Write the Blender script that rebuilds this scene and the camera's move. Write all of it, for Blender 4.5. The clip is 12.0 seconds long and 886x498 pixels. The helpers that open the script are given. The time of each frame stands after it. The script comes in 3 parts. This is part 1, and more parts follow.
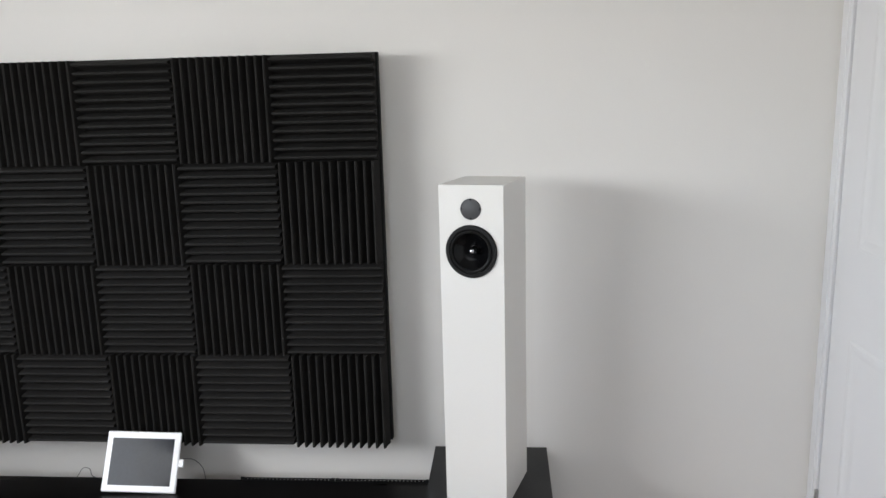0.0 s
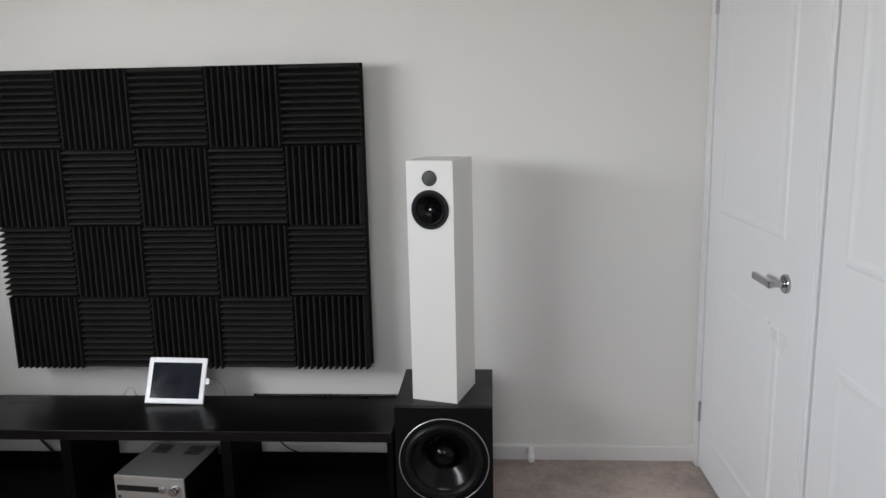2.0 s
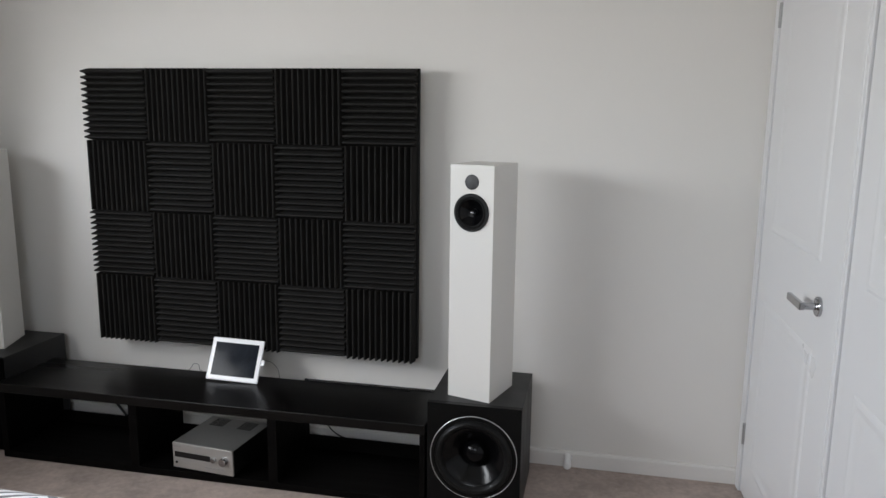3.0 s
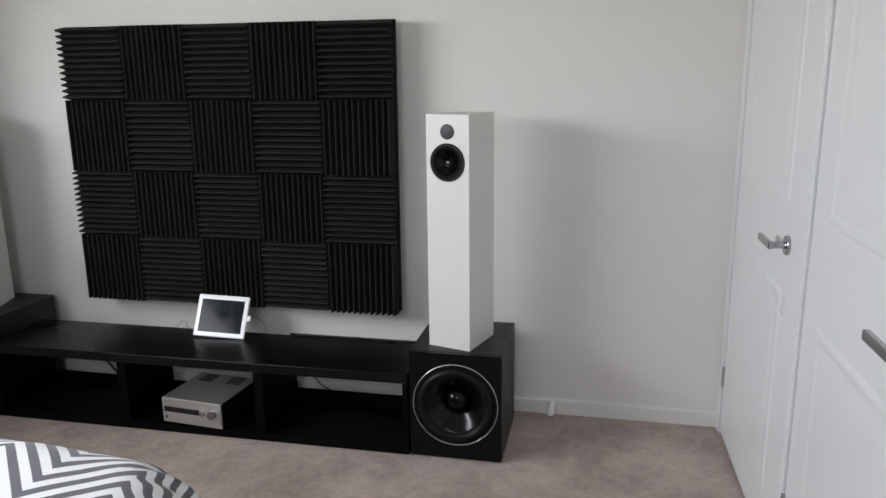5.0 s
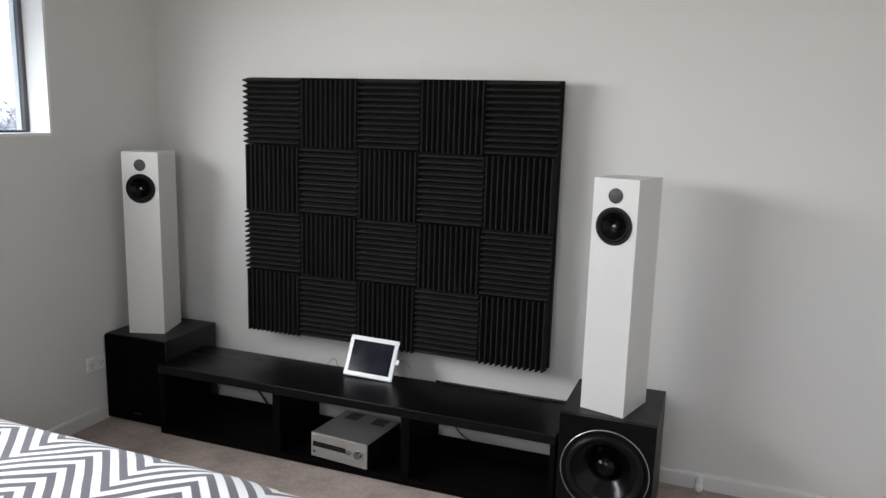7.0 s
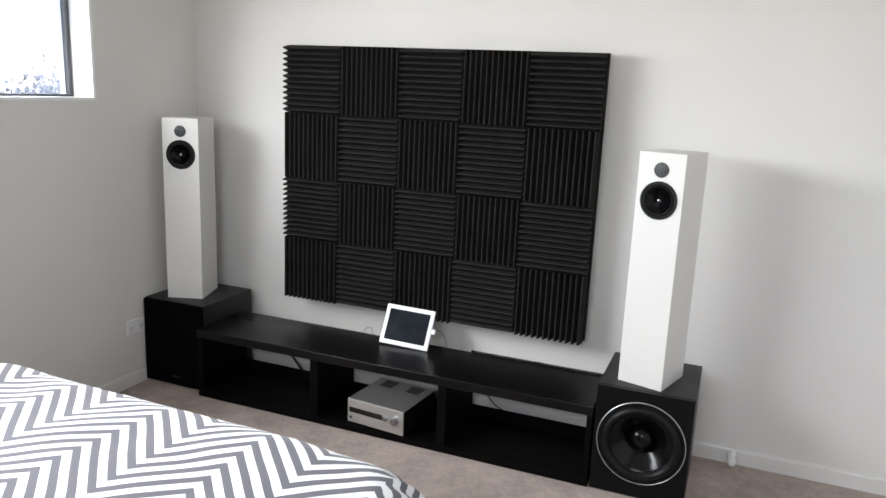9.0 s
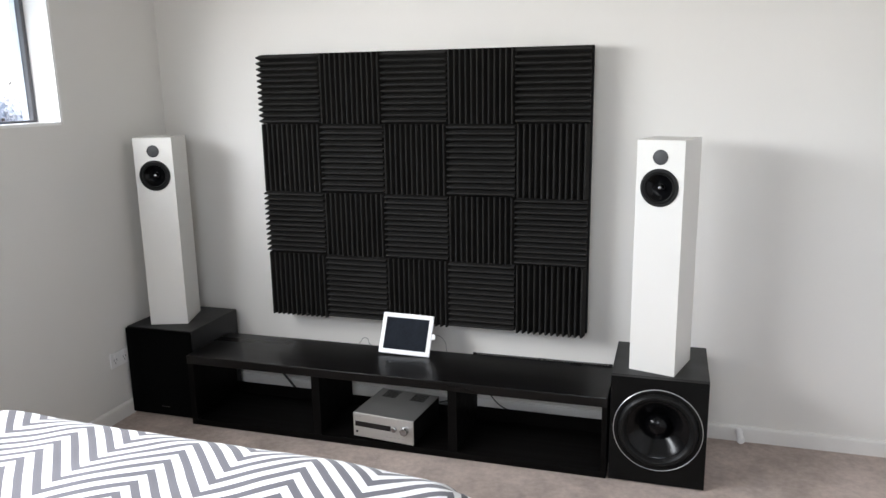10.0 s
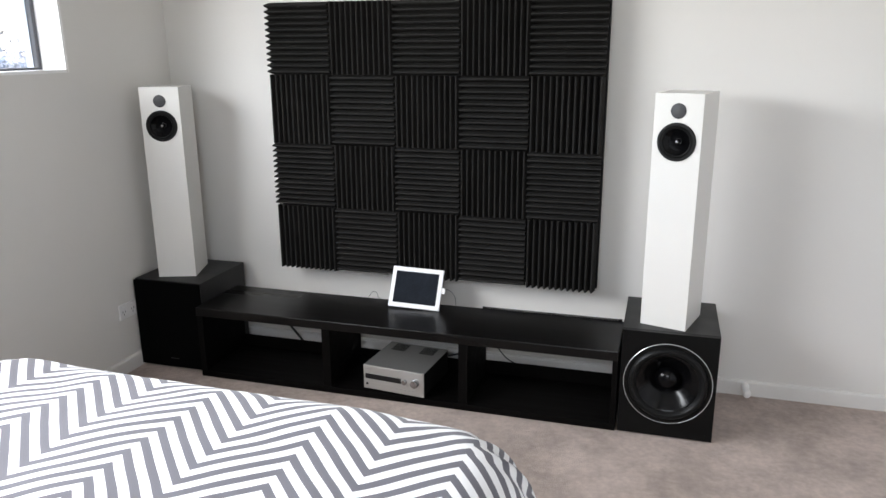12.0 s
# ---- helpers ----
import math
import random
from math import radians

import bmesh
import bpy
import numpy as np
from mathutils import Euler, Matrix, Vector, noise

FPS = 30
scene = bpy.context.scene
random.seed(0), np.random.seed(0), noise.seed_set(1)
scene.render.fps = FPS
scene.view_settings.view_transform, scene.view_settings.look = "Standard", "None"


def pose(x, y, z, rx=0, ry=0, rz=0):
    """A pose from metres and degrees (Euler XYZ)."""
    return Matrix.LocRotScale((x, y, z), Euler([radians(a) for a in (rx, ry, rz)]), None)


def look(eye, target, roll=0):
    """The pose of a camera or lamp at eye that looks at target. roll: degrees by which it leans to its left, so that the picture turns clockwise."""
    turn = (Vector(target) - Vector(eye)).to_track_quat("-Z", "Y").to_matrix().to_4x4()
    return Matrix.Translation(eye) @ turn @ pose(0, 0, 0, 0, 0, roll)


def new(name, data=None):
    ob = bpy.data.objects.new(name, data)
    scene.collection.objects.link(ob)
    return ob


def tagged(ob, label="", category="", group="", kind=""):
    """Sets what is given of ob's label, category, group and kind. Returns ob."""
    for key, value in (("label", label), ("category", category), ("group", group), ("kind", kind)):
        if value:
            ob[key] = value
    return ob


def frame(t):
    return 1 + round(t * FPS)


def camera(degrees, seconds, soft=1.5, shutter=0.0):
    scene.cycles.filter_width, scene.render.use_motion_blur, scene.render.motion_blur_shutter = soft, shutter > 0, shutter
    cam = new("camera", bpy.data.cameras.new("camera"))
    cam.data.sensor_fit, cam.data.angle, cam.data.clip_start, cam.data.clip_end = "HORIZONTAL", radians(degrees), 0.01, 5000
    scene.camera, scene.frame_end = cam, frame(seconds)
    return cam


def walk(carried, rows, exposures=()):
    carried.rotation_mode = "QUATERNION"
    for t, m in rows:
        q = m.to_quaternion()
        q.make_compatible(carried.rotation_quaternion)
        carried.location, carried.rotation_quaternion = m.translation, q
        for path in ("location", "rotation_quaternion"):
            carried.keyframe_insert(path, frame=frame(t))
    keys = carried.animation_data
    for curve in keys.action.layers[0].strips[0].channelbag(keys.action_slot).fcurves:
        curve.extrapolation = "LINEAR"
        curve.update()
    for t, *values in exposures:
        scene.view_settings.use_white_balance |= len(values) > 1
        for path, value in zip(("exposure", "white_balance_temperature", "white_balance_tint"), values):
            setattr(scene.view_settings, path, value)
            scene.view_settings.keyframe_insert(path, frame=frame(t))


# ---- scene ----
cam = camera(61.88, 12.0)
PATH = [
    (0, (1.906, -2.305, 1.539), (1.738, -0.351, 1.144), -1.6),
    (0.5, (2.075, -2.464, 1.483), (1.900, -0.521, 1.044), 0.0),
    (1, (2.054, -2.552, 1.494), (1.761, -0.628, 1.035), -2.4),
    (1.5, (2.001, -2.798, 1.478), (1.824, -0.860, 1.018), -4.7),
    (2, (2.040, -3.003, 1.505), (1.904, -1.043, 1.129), -1.3),
    (2.5, (2.163, -3.027, 1.529), (1.904, -1.076, 1.174), -0.4),
    (3, (2.273, -3.058, 1.505), (1.864, -1.134, 1.145), 0.6),
    (3.2, (2.295, -3.062, 1.503), (1.893, -1.138, 1.136), -0.1),
    (4.8, (2.343, -3.072, 1.473), (1.887, -1.175, 1.033), -1.3),
    (5, (2.371, -3.061, 1.458), (1.957, -1.158, 1.003), -0.7),
    (5.5, (2.382, -3.062, 1.456), (2.034, -1.143, 1.012), 0.6),
    (6, (2.368, -3.066, 1.490), (1.945, -1.154, 1.083), 0.0),
    (6.5, (2.226, -3.135, 1.493), (1.621, -1.260, 1.147), 1.8),
    (6.7, (2.203, -3.130, 1.527), (1.514, -1.284, 1.184), 1.4),
    (8.3, (2.105, -3.175, 1.526), (1.411, -1.337, 1.154), 2.1),
    (8.5, (2.111, -3.180, 1.496), (1.429, -1.340, 1.112), 3.7),
    (9, (2.084, -3.188, 1.517), (1.362, -1.372, 1.092), 2.5),
    (9.5, (2.028, -3.205, 1.498), (1.393, -1.354, 1.086), 1.3),
    (10, (1.856, -3.221, 1.512), (1.276, -1.353, 1.093), -1.0),
    (10.5, (1.753, -3.237, 1.511), (1.170, -1.370, 1.095), -0.0),
    (11, (1.718, -3.237, 1.510), (1.127, -1.379, 1.066), 0.2),
    (11.5, (1.733, -3.247, 1.508), (1.091, -1.411, 1.042), 0.3),
    (12, (1.778, -3.238, 1.489), (1.223, -1.390, 0.962), -0.4),
]
EXPOSURES = [(0.0, 2.94), (0.5, 2.88), (2.5, 2.58), (5.5, 2.63), (6.5, 2.56), (8.5, 3.2), (9.5, 3.22), (12.0, 3.22)]
walk(cam, [(t, look(eye, target, roll)) for t, eye, target, roll in PATH], EXPOSURES)

# ---- daylight ----
world = bpy.data.worlds.new("sky")
scene.world = world
world.use_nodes = True
sky = world.node_tree.nodes.new("ShaderNodeTexSky")
sky.sky_type, sky.sun_disc = "NISHITA", False
sky.sun_elevation, sky.sun_rotation = radians(48), radians(80)
sky.dust_density = 4.0
world.node_tree.links.new(sky.outputs[0], world.node_tree.nodes["Background"].inputs[0])
world.node_tree.nodes["Background"].inputs[1].default_value = 0.15
sun_data = bpy.data.lights.new("sun", "SUN")
sun_data.energy, sun_data.angle, sun_data.color = 1.1, radians(12), (1.0, 0.96, 0.9)
new("sun", sun_data).matrix_world = look((8, 2, 9), (0, 0, 0))

# ---- plan ----
LEFT, RIGHT, REAR, CEIL = -0.611, 2.882, -4.3, 2.55
SKEW = radians(-88.66)                      # the wall with the doors stands a little off square
WIN_Y0, WIN_Y1, WIN_Z0, WIN_Z1 = -3.5, -0.670, 1.404, 2.1

# the sky's light in the part of the opening beyond the camera's reach
day = bpy.data.lights.new("window_daylight", "AREA")
day.shape, day.size, day.size_y = "RECTANGLE", 2.10, 0.55
day.spread = radians(140)
day.energy, day.color = 9.3, (0.97, 0.985, 1.0)
new("window_daylight", day).matrix_world = look((LEFT - 0.16, -2.40, 1.76), (LEFT + 1, -2.13, 1.00))


# unseen second window, assumed high behind the camera, added for soft frontal fill
BACK_X0, BACK_X1, BACK_Z0, BACK_Z1 = 1.10, 2.30, 1.70, 2.40
day = bpy.data.lights.new("rear_fill_daylight", "AREA")
day.shape, day.size, day.size_y, day.spread = "RECTANGLE", 1.10, 0.62, radians(120)
day.energy, day.color = 1.4, (0.97, 0.985, 1.0)
new("rear_fill_daylight", day).matrix_world = look((1.70, REAR - 0.12, 2.05), (1.6, REAR + 1, 1.35))


# ---- materials ----
def mat(name, color, rough=0.5, metal=0.0, vary=0.06, scale=6.0, fine=120.0, bump=0.05, depth=0.001, stretch=(1, 1, 1), spec=0.5, coat=0.0, rvar=0.06):
    m = bpy.data.materials.new(name)
    m.use_nodes = True
    nt = m.node_tree
    b = nt.nodes["Principled BSDF"]
    tc = nt.nodes.new("ShaderNodeTexCoord")
    mp = nt.nodes.new("ShaderNodeMapping")
    mp.inputs["Scale"].default_value = stretch
    nt.links.new(tc.outputs["Object"], mp.inputs[0])
    big, small = nt.nodes.new("ShaderNodeTexNoise"), nt.nodes.new("ShaderNodeTexNoise")
    big.inputs["Scale"].default_value, small.inputs["Scale"].default_value = scale, fine
    big.inputs["Detail"].default_value, small.inputs["Detail"].default_value = 4, 3
    add = nt.nodes.new("ShaderNodeMath")
    add.operation = "ADD"
    for n in (big, small):
        nt.links.new(mp.outputs[0], n.inputs["Vector"])
    nt.links.new(big.outputs["Fac"], add.inputs[0])
    nt.links.new(small.outputs["Fac"], add.inputs[1])
    ramp = nt.nodes.new("ShaderNodeMapRange")
    ramp.inputs[1].default_value, ramp.inputs[2].default_value = 0.6, 1.4
    ramp.inputs[3].default_value, ramp.inputs[4].default_value = 1 - vary, 1 + vary
    nt.links.new(add.outputs[0], ramp.inputs[0])
    mul = nt.nodes.new("ShaderNodeVectorMath")
    mul.operation = "SCALE"
    mul.inputs[0].default_value = color
    nt.links.new(ramp.outputs[0], mul.inputs["Scale"])
    nt.links.new(mul.outputs[0], b.inputs["Base Color"])
    rr = nt.nodes.new("ShaderNodeMapRange")
    rr.inputs[1].default_value, rr.inputs[2].default_value = 0.3, 0.7
    rr.inputs[3].default_value, rr.inputs[4].default_value = max(rough - rvar, 0.02), min(rough + rvar, 1)
    nt.links.new(big.outputs["Fac"], rr.inputs[0])
    nt.links.new(rr.outputs[0], b.inputs["Roughness"])
    b.inputs["Metallic"].default_value = metal
    b.inputs["Specular IOR Level"].default_value = spec
    b.inputs["Coat Weight"].default_value = coat
    if bump:
        bp = nt.nodes.new("ShaderNodeBump")
        bp.inputs["Strength"].default_value, bp.inputs["Distance"].default_value = bump, depth
        nt.links.new(small.outputs["Fac"], bp.inputs["Height"])
        nt.links.new(bp.outputs[0], b.inputs["Normal"])
    return m


WALL = mat("wall_paint", (0.695, 0.675, 0.642), 0.75, vary=0.02, scale=2.0, fine=260, bump=0.12)
CEILING = mat("ceiling_paint", (0.60, 0.595, 0.58), 0.85, vary=0.02, scale=2.0, fine=260, bump=0.1)
SKIRT = mat("skirting_paint", (0.705, 0.687, 0.66), 0.5, vary=0.02, fine=90, bump=0.04)
TRIM = mat("trim_paint", (0.84, 0.835, 0.82), 0.5, vary=0.02, fine=90, bump=0.04)
DOORW = mat("door_paint", (0.69, 0.688, 0.695), 0.30, vary=0.01, scale=2, fine=300, bump=0, rvar=0.03)
CHROME = mat("satin_chrome", (0.40, 0.40, 0.41), 0.13, 1.0, vary=0.05, bump=0)
HINGE = mat("hinge_steel", (0.42, 0.42, 0.42), 0.35, 1.0, vary=0.1, bump=0.05)
FOAM = mat("charcoal_foam", (0.0242, 0.0230, 0.0220), 0.95, vary=0.25, scale=9, fine=420, bump=0.5, depth=0.002, spec=0.06)
BOARD = mat("black_board", (0.005, 0.005, 0.005), 0.7, vary=0.2, bump=0.1, spec=0.15)
WOOD = mat("black_brown_wood", (0.0022, 0.0019, 0.0018), 0.55, vary=0.35, scale=5, fine=60, bump=0.1, depth=0.0006, stretch=(0.25, 6, 6), spec=0.06)
WOODTOP = mat("polished_black_brown_wood", (0.0025, 0.0022, 0.0022), 0.31, vary=0.3, scale=3, fine=60, bump=0.03, depth=0.0004, stretch=(0.3, 2.5, 2.5), spec=0.32)
SUBW = mat("black_ash_vinyl", (0.013, 0.013, 0.0135), 0.5, vary=0.25, scale=8, fine=150, bump=0.2, depth=0.0006, stretch=(1, 1, 0.4), spec=0.4)
SUBF = mat("black_satin_baffle", (0.003, 0.003, 0.003), 0.42, vary=0.2, bump=0.05, spec=0.15, rvar=0.02)
CLOTH = mat("black_grille_cloth", (0.002, 0.002, 0.002), 0.9, vary=0.3, fine=600, bump=0.4, spec=0.03)
CONE = mat("black_cone", (0.0022, 0.0022, 0.0026), 0.20, vary=0.1, scale=4, bump=0, spec=0.2, rvar=0.015)
RUBBER = mat("black_rubber", (0.005, 0.005, 0.005), 0.45, vary=0.15, bump=0.05, spec=0.2)
RING = mat("silver_ring", (0.55, 0.55, 0.54), 0.4, 0.6, vary=0.05, bump=0)
SPEAKERW = mat("white_lacquer", (0.675, 0.66, 0.628), 0.38, vary=0.015, scale=3, fine=200, bump=0.03)
MESHG = mat("dark_grey_mesh", (0.05, 0.05, 0.052), 0.5, 0.3, vary=0.3, fine=900, bump=0.6)
SILVER = mat("brushed_aluminium", (0.50, 0.49, 0.47), 0.42, 0.75, vary=0.08, scale=8, fine=90, stretch=(0.2, 6, 6), bump=0.08)
SLOT = mat("dark_slot", (0.015, 0.015, 0.015), 0.6, vary=0.2, bump=0.1, spec=0.25)
CHASSIS = mat("black_chassis", (0.005, 0.005, 0.005), 0.6, vary=0.2, bump=0.1, spec=0.12)
# receiver's silver, darkened here for the shade under the bench top
COVER = mat("dimmed_silver_metal", (0.24, 0.235, 0.23), 0.5, 0.7, vary=0.1, scale=8, fine=120, bump=0.05)
DISPLAY = mat("black_display", (0.006, 0.006, 0.007), 0.12, vary=0.1, bump=0)
TABW = mat("white_plastic", (0.84, 0.84, 0.85), 0.3, vary=0.015, bump=0.02)
SCREEN = mat("tablet_glass", (0.016, 0.019, 0.025), 0.10, vary=0.25, scale=14, bump=0, spec=0.07)
PLATE = mat("white_plate", (0.78, 0.77, 0.76), 0.35, vary=0.02, bump=0.02)
CABLE = mat("black_cable", (0.015, 0.015, 0.015), 0.5, vary=0.1, bump=0.05)
FRAME = mat("dark_window_frame", (0.10, 0.10, 0.11), 0.4, 0.2, vary=0.08, bump=0.05)
GROUND = mat("garden_soil", (0.20, 0.19, 0.15), 0.95, vary=0.3, scale=2, fine=30, bump=0.5, depth=0.02)
# leaf colour paled to carry the bright haze outside
PALED_LEAF = mat("leaf", (0.36, 0.39, 0.43), 0.6, vary=0.4, scale=3, bump=0.1)
BARK = mat("bark", (0.12, 0.10, 0.085), 0.9, vary=0.3, bump=0.5, depth=0.01)
RENDERED = mat("pale_render", (0.62, 0.55, 0.51), 0.85, vary=0.08, scale=3, bump=0.3)
MATTRESS = mat("mattress_fabric", (0.7, 0.69, 0.67), 0.9, vary=0.05, bump=0.2)
BASEW = mat("bed_base_fabric", (0.12, 0.12, 0.13), 0.9, vary=0.15, bump=0.3)

# carpet: short cut pile with footprints and tone patches
CARPET = mat("taupe_carpet", (0.53, 0.440, 0.393), 0.97, vary=0.16, scale=16, fine=420, bump=0.9, depth=0.006, spec=0.1)
_nt = CARPET.node_tree
_patch, _scuff = _nt.nodes.new("ShaderNodeTexNoise"), _nt.nodes.new("ShaderNodeTexNoise")
_patch.inputs["Scale"].default_value, _patch.inputs["Detail"].default_value, _patch.inputs["Roughness"].default_value = 3.2, 6, 0.62
_scuff.inputs["Scale"].default_value, _scuff.inputs["Detail"].default_value = 45, 3
_tone = _nt.nodes.new("ShaderNodeMapRange")
_tone.inputs[1].default_value, _tone.inputs[2].default_value, _tone.inputs[3].default_value, _tone.inputs[4].default_value = 0.32, 0.66, 0.70, 1.10
_nap = _nt.nodes.new("ShaderNodeMapRange")
_nap.inputs[1].default_value, _nap.inputs[2].default_value, _nap.inputs[3].default_value, _nap.inputs[4].default_value = 0.3, 0.7, 0.90, 1.08
_both, _dye = _nt.nodes.new("ShaderNodeMath"), _nt.nodes.new("ShaderNodeVectorMath")
_both.operation, _dye.operation = "MULTIPLY", "SCALE"
_base = _nt.nodes["Principled BSDF"].inputs["Base Color"]
_nt.links.new(_patch.outputs["Fac"], _tone.inputs[0])
_nt.links.new(_scuff.outputs["Fac"], _nap.inputs[0])
_nt.links.new(_tone.outputs[0], _both.inputs[0])
_nt.links.new(_nap.outputs[0], _both.inputs[1])
_nt.links.new(_base.links[0].from_socket, _dye.inputs[0])
_nt.links.new(_both.outputs[0], _dye.inputs["Scale"])
_nt.links.new(_dye.outputs[0], _base)
_where = _nt.nodes.new("ShaderNodeTexCoord")
for _n in (_patch, _scuff):
    _nt.links.new(_where.outputs["Object"], _n.inputs["Vector"])

# glass
GLASS = bpy.data.materials.new("clear_glass")
GLASS.use_nodes = True
_g = GLASS.node_tree.nodes["Principled BSDF"]
_g.inputs["Transmission Weight"].default_value, _g.inputs["Roughness"].default_value, _g.inputs["IOR"].default_value = 1.0, 0.0, 1.45


def chevron_fabric():
    """White cotton printed with grey zigzag stripes, laid out in metres on the cloth's own map."""
    m = bpy.data.materials.new("chevron_cotton")
    m.use_nodes = True
    nt = m.node_tree
    b = nt.nodes["Principled BSDF"]
    uv = nt.nodes.new("ShaderNodeUVMap")
    uv.uv_map = "cloth"
    wob = nt.nodes.new("ShaderNodeTexNoise")
    wob.inputs["Scale"].default_value, wob.inputs["Detail"].default_value = 5.0, 2
    nt.links.new(uv.outputs[0], wob.inputs["Vector"])
    sep = nt.nodes.new("ShaderNodeSeparateXYZ")
    nt.links.new(uv.outputs[0], sep.inputs[0])

    def op(kind, a, c):
        n = nt.nodes.new("ShaderNodeMath")
        n.operation = kind
        for i, v in enumerate((a, c)):
            if isinstance(v, (int, float)):
                n.inputs[i].default_value = v
            elif v is not None:
                nt.links.new(v, n.inputs[i])
        return n.outputs[0]

    tri = op("PINGPONG", op("ADD", sep.outputs[0], 2.4095), 0.1745)
    along = op("ADD", op("ADD", sep.outputs[1], op("MULTIPLY", tri, 0.936)), 7.519)
    along = op("ADD", along, op("MULTIPLY", op("SUBTRACT", wob.outputs["Fac"], 0.5), 0.012))
    band = op("FRACT", op("DIVIDE", along, 0.0555), None)
    edge = nt.nodes.new("ShaderNodeMapRange")
    edge.inputs[1].default_value, edge.inputs[2].default_value = 0.50, 0.53
    nt.links.new(band, edge.inputs[0])
    weave = nt.nodes.new("ShaderNodeTexNoise")
    weave.inputs["Scale"].default_value = 900
    nt.links.new(uv.outputs[0], weave.inputs["Vector"])
    mix = nt.nodes.new("ShaderNodeMix")
    mix.data_type = "RGBA"
    mix.inputs["A"].default_value, mix.inputs["B"].default_value = (0.82, 0.82, 0.83, 1), (0.115, 0.112, 0.132, 1)
    nt.links.new(edge.outputs[0], mix.inputs["Factor"])
    tint = nt.nodes.new("ShaderNodeMapRange")
    tint.inputs[3].default_value, tint.inputs[4].default_value = 0.88, 1.08
    nt.links.new(weave.outputs["Fac"], tint.inputs[0])
    mul = nt.nodes.new("ShaderNodeVectorMath")
    mul.operation = "SCALE"
    nt.links.new(mix.outputs["Result"], mul.inputs[0])
    nt.links.new(tint.outputs[0], mul.inputs["Scale"])
    nt.links.new(mul.outputs[0], b.inputs["Base Color"])
    b.inputs["Roughness"].default_value = 0.85
    b.inputs["Sheen Weight"].default_value = 0.15
    bp = nt.nodes.new("ShaderNodeBump")
    bp.inputs["Strength"].default_value, bp.inputs["Distance"].default_value = 0.25, 0.001
    nt.links.new(weave.outputs["Fac"], bp.inputs["Height"])
    nt.links.new(bp.outputs[0], b.inputs["Normal"])
    return m


CHEVRON = chevron_fabric()


# ---- mesh helpers ----
def part(name, bm, material, parent=None, label="", smooth=False):
    me = bpy.data.meshes.new(name)
    bmesh.ops.recalc_face_normals(bm, faces=bm.faces[:])
    if smooth:
        for f in bm.faces:
            f.smooth = True
    bm.to_mesh(me)
    bm.free()
    me.materials.append(material)
    if smooth:
        me.set_sharp_from_angle(angle=radians(35))
    ob = new(name, me)
    ob.parent = parent
    if label:
        tagged(ob, label)
    return ob


def add_box(bm, x0, x1, y0, y1, z0, z1, bevel=0.0, seg=2):
    made = bmesh.ops.create_cube(bm, size=1.0)
    vs = made["verts"]
    for v in vs:
        v.co = Vector((x0 + (v.co.x + 0.5) * (x1 - x0), y0 + (v.co.y + 0.5) * (y1 - y0), z0 + (v.co.z + 0.5) * (z1 - z0)))
    if bevel:
        es = list({e for v in vs for e in v.link_edges})
        bmesh.ops.bevel(bm, geom=es, offset=bevel, segments=seg, affect="EDGES", profile=0.5)
    return bm


def box(x0, x1, y0, y1, z0, z1, bevel=0.0, seg=2):
    return add_box(bmesh.new(), x0, x1, y0, y1, z0, z1, bevel, seg)


def lathe(profile, seg=48, at=(0, 0, 0), bm=None):
    """Turns (radius, out) pairs round an axis that points to -y."""
    bm = bm or bmesh.new()
    rings = []
    for r, out in profile:
        if r < 1e-6:
            rings.append([bm.verts.new((at[0], at[1] - out, at[2]))])
        else:
            rings.append([bm.verts.new((at[0] + r * math.cos(2 * math.pi * i / seg), at[1] - out, at[2] + r * math.sin(2 * math.pi * i / seg))) for i in range(seg)])
    for a, b in zip(rings, rings[1:]):
        for i in range(seg):
            j = (i + 1) % seg
            if len(a) == 1:
                bm.faces.new((a[0], b[j], b[i]))
            elif len(b) == 1:
                bm.faces.new((a[i], a[j], b[0]))
            else:
                bm.faces.new((a[i], a[j], b[j], b[i]))
    return bm


